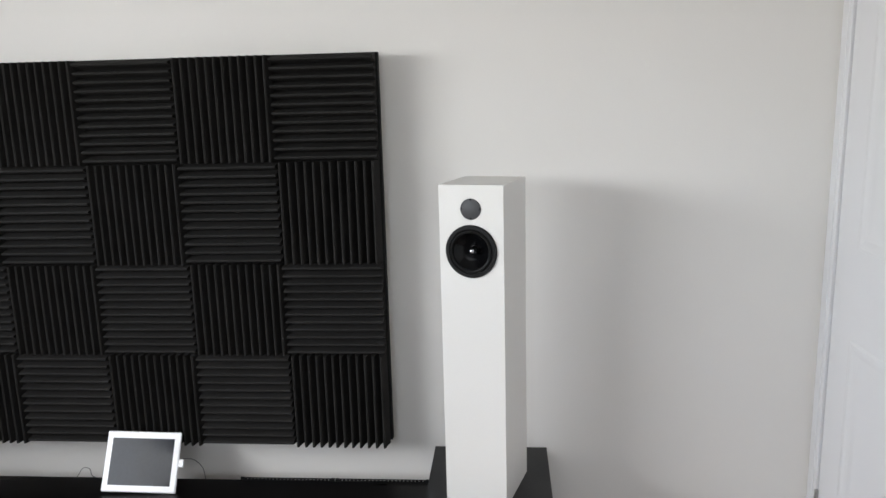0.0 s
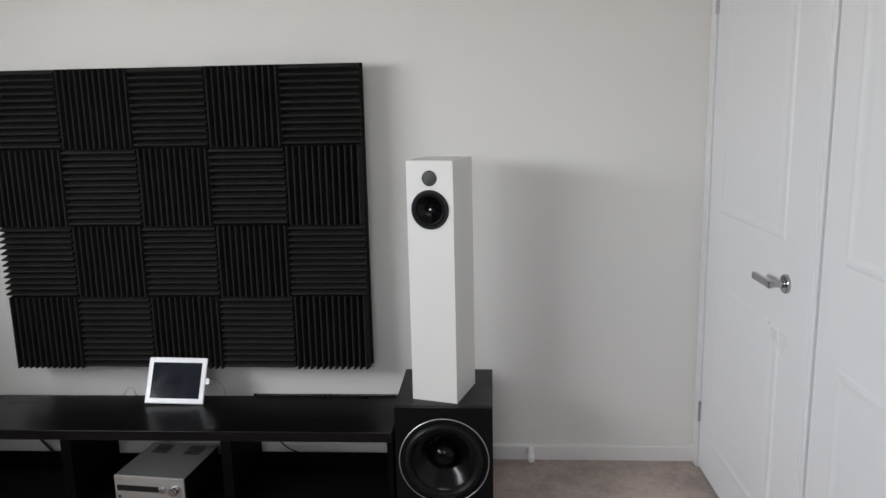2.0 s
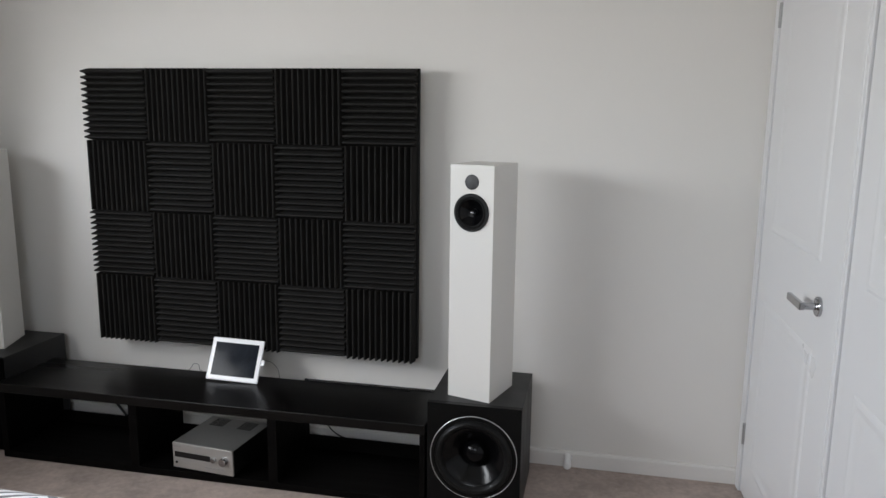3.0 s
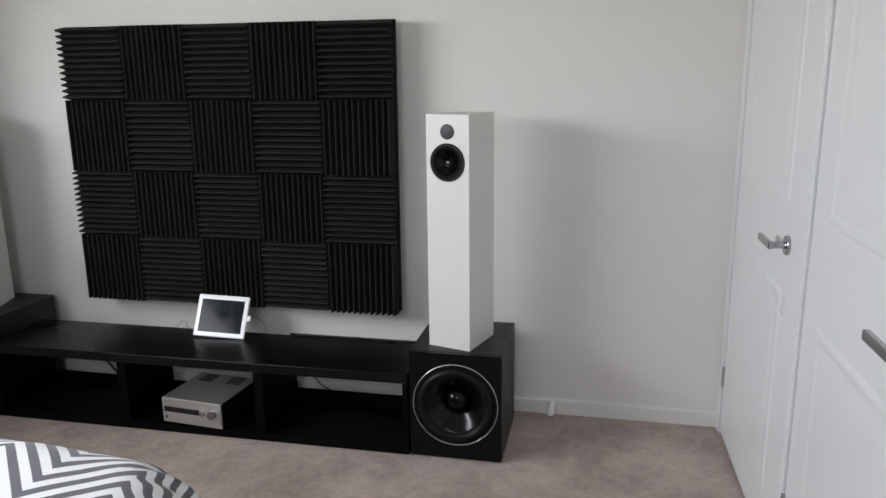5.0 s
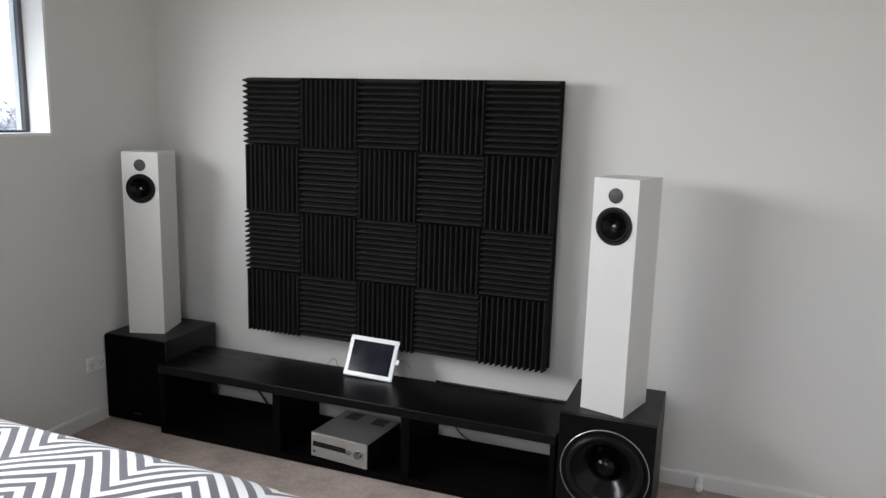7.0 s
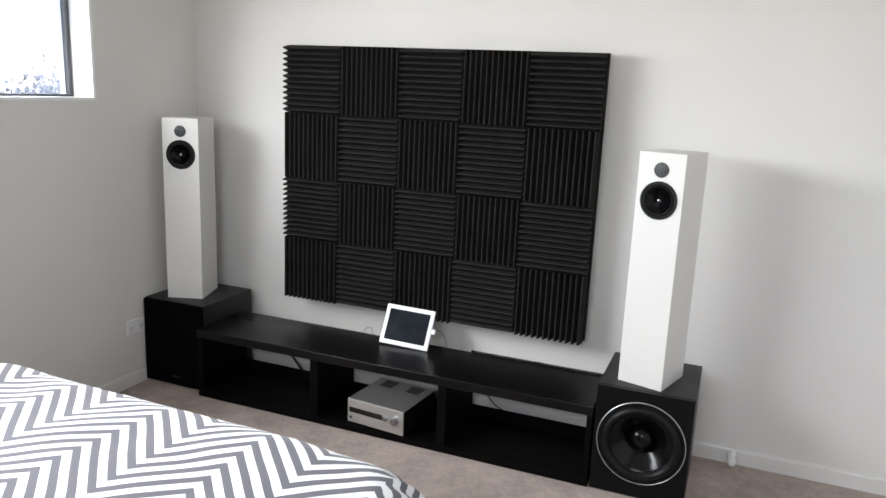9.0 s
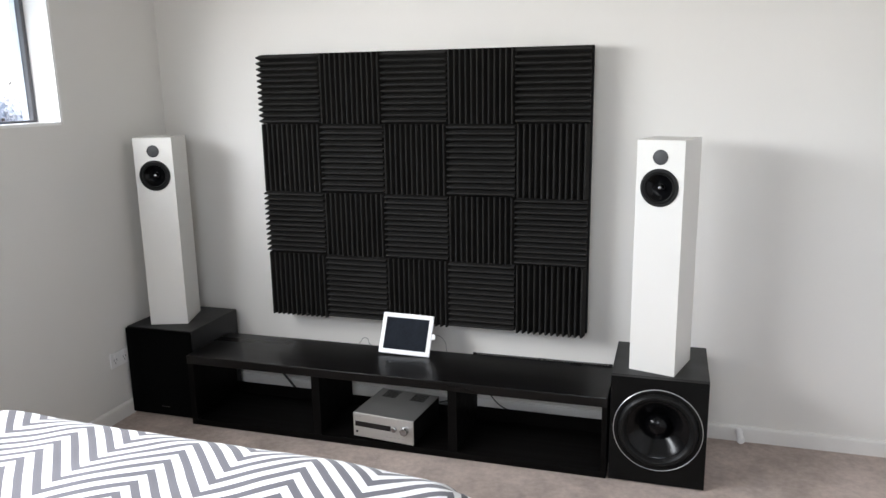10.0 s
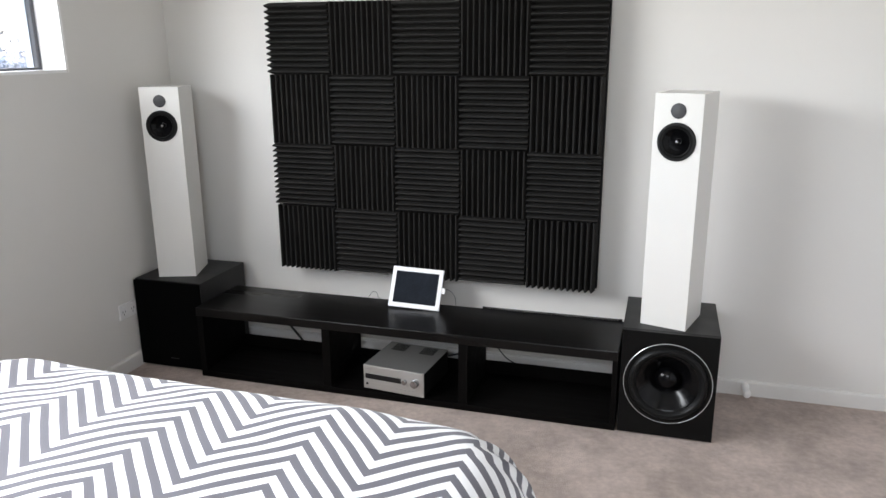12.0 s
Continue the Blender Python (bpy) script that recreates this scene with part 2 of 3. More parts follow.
def holed_box(x0, x1, y0, y1, z0, z1, holes, deep=0.07, seg=48, floor=True):
    """A box whose front, at y0, has round holes with walls of that depth; one hole in each band of heights."""
    bm = bmesh.new()
    cuts = [z0] + [(a[1] - a[2] + b[1] + b[2]) / 2 for a, b in zip(holes, holes[1:])] + [z1]
    for (hx, hz, r), a, b in zip(holes, cuts, cuts[1:]):
        ring, rim, back = [], [], []
        for i in range(seg):
            t = 2 * math.pi * (i + 0.5) / seg
            c, s_ = math.cos(t), math.sin(t)
            k = min(((x1 - hx) if c > 0 else (x0 - hx)) / c, ((b - hz) if s_ > 0 else (a - hz)) / s_)
            ring.append(bm.verts.new((hx + r * c, y0, hz + r * s_)))
            back.append(bm.verts.new((hx + r * c, y0 + deep, hz + r * s_)))
            rim.append(bm.verts.new((hx + k * c, y0, hz + k * s_)))
        corners = [bm.verts.new((x, y0, z)) for x, z in ((x1, b), (x0, b), (x0, a), (x1, a))]
        for i in range(seg):
            j = (i + 1) % seg
            bm.faces.new((ring[i], ring[j], rim[j], rim[i]))
            bm.faces.new((ring[i], ring[j], back[j], back[i]))
            p, q = rim[i].co, rim[j].co
            if abs(p.x - q.x) > 1e-7 and abs(p.z - q.z) > 1e-7:
                near = min(corners, key=lambda v: (v.co - p).length + (v.co - q).length)
                bm.faces.new((rim[i], rim[j], near))
        if floor:
            bm.faces.new(back)
    f = [[bm.verts.new((x, y, z)) for x, z in ((x0, z0), (x1, z0), (x1, z1), (x0, z1))] for y in (y0, y1)]
    for i in range(4):
        bm.faces.new((f[0][i], f[0][(i + 1) % 4], f[1][(i + 1) % 4], f[1][i]))
    if floor:
        bm.faces.new(f[1])
    bmesh.ops.remove_doubles(bm, verts=bm.verts[:], dist=1e-6)
    return bm


def tube(points, r=0.003, seg=8, bm=None):
    bm = bm or bmesh.new()
    pts = [Vector(p) for p in points]
    rings = []
    for i, p in enumerate(pts):
        d = (pts[min(i + 1, len(pts) - 1)] - pts[max(i - 1, 0)]).normalized()
        side = d.cross(Vector((0, 0, 1)) if abs(d.z) < 0.9 else Vector((1, 0, 0))).normalized()
        up = side.cross(d)
        rings.append([bm.verts.new(p + r * (math.cos(2 * math.pi * k / seg) * side + math.sin(2 * math.pi * k / seg) * up)) for k in range(seg)])
    for a, b in zip(rings, rings[1:]):
        for k in range(seg):
            bm.faces.new((a[k], a[(k + 1) % seg], b[(k + 1) % seg], b[k]))
    bm.faces.new(rings[0])
    bm.faces.new(rings[-1])
    return bm


def bend(points, n=10):
    """A smooth line through a few points."""
    p = [Vector(q) for q in points]
    p = [2 * p[0] - p[1], *p, 2 * p[-1] - p[-2]]
    out = []
    for i in range(1, len(p) - 2):
        for k in range(n):
            t = k / n
            out.append(0.5 * (2 * p[i] + (p[i + 1] - p[i - 1]) * t + (2 * p[i - 1] - 5 * p[i] + 4 * p[i + 1] - p[i + 2]) * t * t + (3 * p[i] - p[i - 1] - 3 * p[i + 1] + p[i + 2]) * t ** 3))
    return out + [p[-2]]


def thing(name, m, label, category, group=""):
    ob = new(name)
    ob.matrix_world = m
    return tagged(ob, label, category, group)


# ---- the room ----
tagged(part("floor", box(LEFT - 0.2, 3.9, REAR - 0.2, 0.2, -0.12, 0.0), CARPET), "taupe cut-pile carpet with faint footmarks", "carpet", kind="structure")
tagged(part("ceiling", box(LEFT - 0.2, 3.9, REAR - 0.2, 0.2, CEIL, CEIL + 0.15), CEILING), "flat white painted plaster ceiling", "ceiling", kind="structure")
tagged(part("wall_north", box(LEFT - 0.2, 3.9, 0.0, 0.2, 0.0, CEIL), WALL), "plain off-white painted plaster wall", "wall", kind="structure")
bm = bmesh.new()
add_box(bm, LEFT - 0.2, BACK_X0, REAR - 0.2, REAR, 0, CEIL)
add_box(bm, BACK_X1, 3.9, REAR - 0.2, REAR, 0, CEIL)
add_box(bm, BACK_X0, BACK_X1, REAR - 0.2, REAR, 0, BACK_Z0)
add_box(bm, BACK_X0, BACK_X1, REAR - 0.2, REAR, BACK_Z1, CEIL)
tagged(part("wall_south", bm, WALL), "off-white painted wall with an opening for an assumed high window", "wall", kind="structure")

bm = bmesh.new()
add_box(bm, LEFT - 0.2, LEFT, REAR, WIN_Y0, 0, CEIL)
add_box(bm, LEFT - 0.2, LEFT, WIN_Y1, 0, 0, CEIL)
add_box(bm, LEFT - 0.2, LEFT, WIN_Y0, WIN_Y1, 0, WIN_Z0)
add_box(bm, LEFT - 0.2, LEFT, WIN_Y0, WIN_Y1, WIN_Z1, CEIL)
tagged(part("wall_west", bm, WALL), "off-white painted wall with a window opening", "wall", kind="structure")

# wall with the doors, in its own directions: x along it from the corner, y into it
SIDE = pose(RIGHT, 0, 0, 0, 0, math.degrees(SKEW))
D1, D2, D3 = (0.066, 0.962), (1.02, 1.777), (1.783, 2.54)   # the last two meet as a pair
DOOR_H = 2.04
bm = bmesh.new()
cuts = [0.0, D1[0] - 0.02, D1[1] + 0.02, D2[0] - 0.02, D3[1] + 0.02, 4.4]
for i in range(0, len(cuts), 2):
    add_box(bm, cuts[i] - (0.2 if i == 0 else 0), cuts[i + 1], 0, 0.12, 0, CEIL)
for i in range(1, len(cuts) - 1, 2):
    add_box(bm, cuts[i], cuts[i + 1], 0, 0.12, DOOR_H + 0.02, CEIL)
add_box(bm, -0.2, 4.4, 0.62, 0.70, 0, CEIL)
wall_east = tagged(part("wall_east", bm, WALL), "off-white painted wall with a row of doors", "wall", kind="structure")
wall_east.matrix_world = SIDE


def door(name, u0, u1, handle_at, label, side=1, jambs=(True, True)):
    """A moulded two-panel door leaf with its frame, hinges and lever handle."""
    d = new(name)
    d.matrix_world = SIDE
    tagged(d, label, "door", kind="structure")
    w = u1 - u0
    # leaf: a grid with two recessed, moulded panels
    bm = bmesh.new()
    face, back = 0.004, 0.040
    add_box(bm, u0 + 0.005, u1 - 0.003, face, back, 0.012, DOOR_H)
    part("leaf", bm, DOORW, d)
    for z0, z1 in ((0.16, 0.83), (1.095, 1.90)):
        a0, a1 = (u0 + 0.125, handle_at - 0.03) if side > 0 else (handle_at + 0.03, u1 - 0.125)
        loops = []
        bm = bmesh.new()
        for inset, out in ((-0.004, -0.004), (0.0, 0.0002), (0.008, 0.0022), (0.018, 0.0026), (0.034, 0.0006), (0.048, 0.0005), (0.072, 0.0020), (0.080, 0.0021)):
            loops.append([bm.verts.new((x, face - 0.0005 - out, z)) for x, z in ((a0 + inset, z0 + inset), (a1 - inset, z0 + inset), (a1 - inset, z1 - inset), (a0 + inset, z1 - inset))])
        for a, b in zip(loops, loops[1:]):
            for i in range(4):
                bm.faces.new((a[i], a[(i + 1) % 4], b[(i + 1) % 4], b[i]))
        bm.faces.new(loops[-1])
        part("moulded_panel", bm, DOORW, d)
    # jambs and head
    if jambs[0]:
        part("jamb", box(u0 - 0.02, u0, -0.004, 0.11, 0, DOOR_H + 0.02, 0.002), DOORW, d)
    if jambs[1]:
        part("jamb", box(u1, u1 + 0.02, -0.004, 0.11, 0, DOOR_H + 0.02, 0.002), DOORW, d)
    part("head", box(u0, u1, -0.004, 0.11, DOOR_H + 0.003, DOOR_H + 0.02, 0.002), DOORW, d)
    part("door_stop", box(u0, u1, 0.045, 0.06, 0.0, DOOR_H), DOORW, d)
    # hinges
    for z in (0.25, 1.87):
        uk = u0 if side > 0 else u1 - 0.004
        bm = box(uk - 0.004, uk + 0.008, -0.006, 0.006, z - 0.045, z + 0.045, 0.003)
        part("hinge", bm, HINGE, d, "brushed steel butt hinge")
    # lever handle
    uh, zh = handle_at, 0.970
    bm = lathe([(0, 0.0), (0.029, 0.0), (0.029, 0.008), (0.027, 0.010), (0.012, 0.010), (0.0105, 0.012), (0.0105, 0.045), (0, 0.045)], 40, (uh, face, zh))
    rose = part("handle", bm, CHROME, d, "satin chrome lever handle", smooth=True)
    bm = box(uh - (0.125 if side > 0 else 0.012), uh + (0.012 if side > 0 else 0.125), face - 0.058, face - 0.044, zh - 0.011, zh + 0.011, 0.003)
    part("lever", bm, CHROME, rose)
    return d


door("door_1", *D1, 0.815, "closed white moulded two-panel door with chrome lever")
door("door_2", *D2, 1.713, "closed white moulded two-panel door with chrome lever", 1, (True, False))
door("door_3", *D3, 1.850, "closed white moulded two-panel door meeting its twin", -1, (False, True))


def architrave(u0, u1):
    ob = part("trim", box(u0, u1, -0.005, 0.0, 0, DOOR_H + 0.07, 0.002), DOORW)
    ob.matrix_world = SIDE
    tagged(ob, "narrow white painted door architrave", "trim", kind="structure")


architrave(0.010, 0.045)
architrave(0.983, 0.999)
architrave(2.561, 2.62)


def skirting(name, m, length):
    bm = bmesh.new()
    prof = [(0, 0), (-0.015, 0), (-0.015, 0.060), (-0.011, 0.068), (0, 0.070)]
    ends = [[bm.verts.new((x, y, z)) for y, z in prof] for x in (0, length)]
    for i in range(len(prof) - 1):
        bm.faces.new((ends[0][i], ends[1][i], ends[1][i + 1], ends[0][i + 1]))
    bm.faces.new(ends[0])
    bm.faces.new(ends[1])
    ob = part(name, bm, SKIRT)
    ob.matrix_world = m
    tagged(ob, "low white painted skirting board", "skirting", kind="structure")


skirting("baseboard", pose(LEFT + 0.015, 0, 0), RIGHT - LEFT - 0.017)
skirting("baseboard", pose(LEFT, REAR, 0, 0, 0, 90), -REAR)
skirting("baseboard", pose(RIGHT + 0.15, REAR, 0, 0, 0, 180), RIGHT - LEFT + 0.13)

# window in the west wall
win = new("window_1")
tagged(win, "wide window with white reveal and dark aluminium frame", "window", kind="structure")
y0, y1, z0, z1 = WIN_Y0, WIN_Y1, WIN_Z0, WIN_Z1
xo = LEFT - 0.118
for nm, b in (("reveal_sill", (LEFT - 0.2, LEFT + 0.001, y0, y1, z0 - 0.006, z0 + 0.006)),
              ("reveal_side", (LEFT - 0.2, LEFT + 0.001, y1 - 0.006, y1 + 0.006, z0 + 0.006, z1)),
              ("reveal_side", (LEFT - 0.2, LEFT + 0.001, y0 - 0.006, y0 + 0.006, z0 + 0.006, z1)),
              ("reveal_head", (LEFT - 0.2, LEFT + 0.001, y0, y1, z1 - 0.006, z1 + 0.006))):
    part(nm, box(*b), TRIM, win, "white painted reveal")
for b in ((y0 - 0.06, y1 + 0.06, z0 - 0.074, z0 - 0.006), (y0 - 0.06, y1 + 0.06, z1 + 0.006, z1 + 0.068),
          (y1 + 0.006, y1 + 0.06, z0 - 0.006, z1 + 0.006), (y0 - 0.06, y0 - 0.006, z0 - 0.006, z1 + 0.006)):
    part("casing", box(LEFT, LEFT + 0.0025, *b, 0.0004), WALL, win, "flat casing painted in the wall colour")
for b in ((y0 + 0.006, y1 - 0.006, z0 + 0.006, z0 + 0.016), (y0 + 0.006, y1 - 0.006, z1 - 0.04, z1 - 0.006),
          (y1 - 0.026, y1 - 0.006, z0 + 0.016, z1 - 0.04), (y0 + 0.006, y0 + 0.034, z0 + 0.016, z1 - 0.04), (-1.42, -1.38, z0 + 0.016, z1 - 0.04)):
    part("frame", box(xo - 0.03, xo, *b, 0.003), FRAME, win, "dark grey aluminium frame")
pane = part("pane", box(xo - 0.024, xo - 0.018, -1.38, y1 - 0.026, z0 + 0.016, z1 - 0.04), GLASS, win, "clear glass pane")
pane.visible_shadow = False


# frame of the assumed rear window, out of view
win = new("assumed_window_2")
tagged(win, "assumed, unseen high window with dark aluminium frame in the rear wall", "window", kind="structure")
for b in ((BACK_X0, BACK_X1, BACK_Z0, BACK_Z0 + 0.03), (BACK_X0, BACK_X1, BACK_Z1 - 0.03, BACK_Z1),
          (BACK_X0, BACK_X0 + 0.03, BACK_Z0 + 0.03, BACK_Z1 - 0.03), (BACK_X1 - 0.03, BACK_X1, BACK_Z0 + 0.03, BACK_Z1 - 0.03)):
    part("frame", box(b[0], b[1], REAR - 0.17, REAR - 0.14, b[2], b[3], 0.003), FRAME, win)


def power_outlet():
    o = thing("power_outlet", pose(LEFT, -0.501, 0.298), "white double power outlet on the wall near the floor", "outlet")
    part("plate", box(0.0, 0.008, -0.058, 0.058, -0.037, 0.037, 0.003), PLATE, o)
    for y in (-0.03, 0.03):
        part("switch", box(0.008, 0.012, y - 0.007, y + 0.007, 0.012, 0.026, 0.001), PLATE, o)
        bm = bmesh.new()
        for dy, dz in ((-0.008, 0.0), (0.008, 0.0), (0.0, -0.014)):
            add_box(bm, 0.0079, 0.0085, y + dy - 0.0015, y + dy + 0.0015, dz - 0.005, dz + 0.005)
        part("socket_slots", bm, SLOT, o, "dark socket slots")


def door_stopper():
    o = thing("door_stopper", pose(2.190, -0.014, 0.044), "white plastic door stopper screwed to the skirting", "door stopper")
    part("post", lathe([(0, 0), (0.018, 0), (0.017, 0.004), (0.0145, 0.008), (0.0145, 0.066)], 24), PLATE, o, smooth=True)
    part("bumper", lathe([(0.0, 0.064), (0.0165, 0.064), (0.0175, 0.070), (0.0165, 0.084), (0.011, 0.091), (0, 0.093)], 24), PLATE, o, smooth=True)


power_outlet()
door_stopper()


# ---- acoustic panel ----
TILE = 0.305


def foam_mesh():
    """One tile: a base with twelve triangular wedges that run along x."""
    n, base, tip = 12, 0.002, 0.045
    s, half = TILE, TILE / 2
    prof = [(-half, 0.0), (-half, base)]
    for i in range(n):
        c = -half + (i + 0.5) * s / n
        h = s / n / 2
        prof += [(c - 0.0068, tip - 0.022), (c - 0.0036, tip - 0.003), (c, tip), (c + 0.0036, tip - 0.003), (c + 0.0068, tip - 0.022), (c + h, base)]
    prof += [(half, 0.0)]
    bm = bmesh.new()
    ends = [[bm.verts.new((x, -d, z)) for z, d in prof] for x in (-half, half)]
    k = len(prof)
    for i in range(k):
        bm.faces.new((ends[0][i], ends[1][i], ends[1][(i + 1) % k], ends[0][(i + 1) % k]))
    # caps, wedge by wedge
    for e in ends:
        bm.faces.new((e[0], e[1], *[e[7 + 6 * i] for i in range(n)], e[-1]))
        for i in range(n):
            bm.faces.new(e[1 + 6 * i:8 + 6 * i])
    bmesh.ops.recalc_face_normals(bm, faces=bm.faces[:])
    me = bpy.data.meshes.new("foam_tile")
    bm.to_mesh(me)
    bm.free()
    me.materials.append(FOAM)
    return me


def acoustic_panel():
    p = thing("acoustic_panel", pose(0.022, -0.056, 0.460, 0, 0.17, 0), "black acoustic foam panel of twenty ribbed tiles on the wall", "acoustic panel")
    cols, rows = (-0.005, 0.301, 0.603, 0.900, 1.200, 1.508), (1.226, 0.914, 0.602, 0.308, 0.0)
    part("backing_board", box(0.004, 1.515, -0.047, -0.024, 0.010, 1.227, 0.001), BOARD, p, "black backing board")
    for x, deep in ((0.25, 0.056), (1.27, 0.056)):
        part("standoff", box(x - 0.03, x + 0.03, -0.024, deep, 0.95, 1.05), BOARD, p)
    me = foam_mesh()
    rng = random.Random(4)
    for r in range(4):
        for c in range(5):
            t = new("foam_tile", me)
            t.parent = p
            w, h = cols[c + 1] - cols[c], rows[r] - rows[r + 1]
            size = Matrix.Diagonal(((w - 0.001) / TILE, 1, (h - 0.001) / TILE, 1))
            t.matrix_local = pose((cols[c] + cols[c + 1]) / 2, -0.047 - rng.uniform(0, 0.002), (rows[r] + rows[r + 1]) / 2) @ size @ pose(0, 0, 0, 0, 90 * ((r + c) % 2))


acoustic_panel()


# ---- low media bench ----
TOP = 0.341


def media_bench():
    b = thing("tv_bench", pose(0, 0, 0), "low black-brown wooden media bench with three open bays", "tv bench")
    x0, x1, yf, yb = -0.238, 1.664, -0.489, -0.145
    part("top", box(x0, x1, yf - 0.004, yb, TOP - 0.040, TOP, 0.0025), WOODTOP, b)
    part("bottom_board", box(x0, x1, yf, yb, 0.0, 0.030, 0.0015), WOOD, b)
    for a, c in ((x0, x0 + 0.030), (x1 - 0.022, x1)):
        part("side_panel", box(a, c, yf, yb, 0.030, TOP - 0.040, 0.0015), WOOD, b)
    for a in (0.390, 1.014):
        part("divider", box(a, a + 0.040, yf + 0.002, yb, 0.030, TOP - 0.040, 0.0015), WOOD, b)
    # dark strip across the lower back of each bay
    for a, c, z in ((x0 + 0.030, 0.390, 0.085), (0.430, 1.014, 0.080), (1.054, x1 - 0.022, 0.092)):
        part("low_back_strip", box(a + 0.001, c - 0.001, yb - 0.012, yb - 0.002, 0.0305, z, 0.001), WOOD, b)


def cable_grille(x0, x1):
    g = thing("cable_grille", pose(0, 0, TOP), "black slotted cable grille along the bench's back edge", "grille")
    for z in (0.0, 0.0065):
        part("rail", box(x0, x1, -0.1500, -0.1460, z, z + 0.0025, 0.0005), BOARD, g)
    for x in (x0, x1 - 0.012):
        part("end_cap", box(x, x + 0.012, -0.1520, -0.1445, 0.0, 0.0095, 0.001), BOARD, g)
    n = int((x1 - x0) / 0.0135)
    for i in range(n + 1):
        x = x0 + 0.012 + (x1 - x0 - 0.0305) * i / n
        part("slat", box(x, x + 0.0085, -0.1495, -0.1465, 0.0024, 0.0066), BOARD, g)


media_bench()
cable_grille(1.037, 1.349)
cable_grille(1.351, 1.656)


# ---- loudspeakers ----
def tower_speaker(m, label, h):
    """Slim white cabinet; its front lower corner line lies on the local x axis."""
    s = thing("tower_speaker", m, label, "loudspeaker", "pair of white loudspeakers")
    w, d = 0.175, 0.217
    part("cabinet", holed_box(-w / 2, w / 2, 0, d, 0, h, [(0.0, h - 0.173, 0.0585)], 0.06), SPEAKERW, s)
    at = (0.0, 0.0, h - 0.062)
    tw = part("tweeter", lathe([(0.0275, -0.001), (0.0275, 0.002), (0.026, 0.003), (0.0245, 0.003), (0.024, 0.002), (0.012, 0.0045), (0, 0.0055)], 40, at), MESHG, s, "dark grey mesh-covered tweeter", smooth=True)
    for i in range(4):
        a = math.pi / 2 * i
        part("screw", lathe([(0, 0.0045), (0.0022, 0.0045), (0.003, 0.003)], 10, (at[0] + 0.0252 * math.cos(a), at[1], at[2] + 0.0252 * math.sin(a))), SUBF, tw)
    at = (0.0, 0.0, h - 0.173)
    wf = part("woofer", lathe([(0.070, -0.001), (0.070, 0.004), (0.068, 0.006), (0.060, 0.006), (0.058, 0.004)], 56, at), RUBBER, s, "black woofer with chrome phase plug", smooth=True)
    part("surround", lathe([(0.0585, 0.003), (0.056, 0.007), (0.053, 0.0085), (0.050, 0.007), (0.048, 0.002)], 56, at), RUBBER, wf, smooth=True)
    part("cone", lathe([(0.048, 0.002), (0.040, -0.006), (0.028, -0.017), (0.015, -0.027), (0.011, -0.029)], 56, at), CONE, wf, smooth=True)
    part("phase_plug", lathe([(0.0105, -0.030), (0.0105, -0.012), (0.009, -0.004), (0.005, 0.001), (0, 0.003)], 32, at), CHROME, wf, "small chrome bullet plug", smooth=True)
    return s


def subwoofer():
    x0, x1, yf, yb, h = 1.673, 2.031, -0.490, -0.087, 0.437
    s = thing("subwoofer", pose(0, 0, 0), "black cube subwoofer with a large bare driver", "subwoofer", "pair of subwoofers")
    part("cabinet", holed_box(x0, x1, yf + 0.020, yb, 0.006, h, [((x0 + x1) / 2, 0.230, 0.150)], 0.10), SUBW, s)
    part("baffle", holed_box(x0 + 0.0005, x1 - 0.0005, yf, yf + 0.0195, 0.006, h - 0.001, [((x0 + x1) / 2, 0.230, 0.150)], 0.0195, floor=False), SUBF, s)
    for x in (x0 + 0.03, x1 - 0.03):
        for y in (yf + 0.04, yb - 0.04):
            part("foot", box(x - 0.015, x + 0.015, y - 0.015, y + 0.015, 0, 0.006), RUBBER, s)
    for x in (x0 + 0.026, x1 - 0.026):
        for z in (0.03, h - 0.028):
            part("grille_socket", lathe([(0.0055, 0.0003), (0.0055, 0.001), (0.0035, 0.001), (0.003, 0.0004), (0, 0.0004)], 16, (x, yf, z)), BOARD, s, smooth=True)
    at = ((x0 + x1) / 2, yf, 0.230)
    fr = part("driver_frame", lathe([(0.164, 0.0), (0.164, 0.003), (0.1615, 0.004), (0.150, 0.004), (0.147, 0.001)], 72, at), SUBF, s, smooth=True)
    part("trim_ring", lathe([(0.1655, 0.0005), (0.1660, 0.0030), (0.1645, 0.0042), (0.1636, 0.0036)], 72, at), RING, s, "thin silver trim ring", smooth=True)
    part("surround", lathe([(0.149, 0.001), (0.145, 0.010), (0.137, 0.0155), (0.128, 0.0145), (0.120, 0.007), (0.116, -0.001)], 72, at), RUBBER, fr, "thick black rubber roll surround", smooth=True)
    part("cone", lathe([(0.117, 0.0), (0.112, -0.002), (0.085, -0.026), (0.060, -0.046), (0.045, -0.058)], 72, at), CONE, fr, "glossy black cone", smooth=True)
    dome = [(0.050, -0.056)] + [(0.050 * math.cos(a), -0.056 + 0.042 * math.sin(a)) for a in [i * math.pi / 20 for i in range(1, 10)]] + [(0, -0.014)]
    part("dust_cap", lathe(dome, 48, at), CONE, fr, "glossy black domed dust cap", smooth=True)


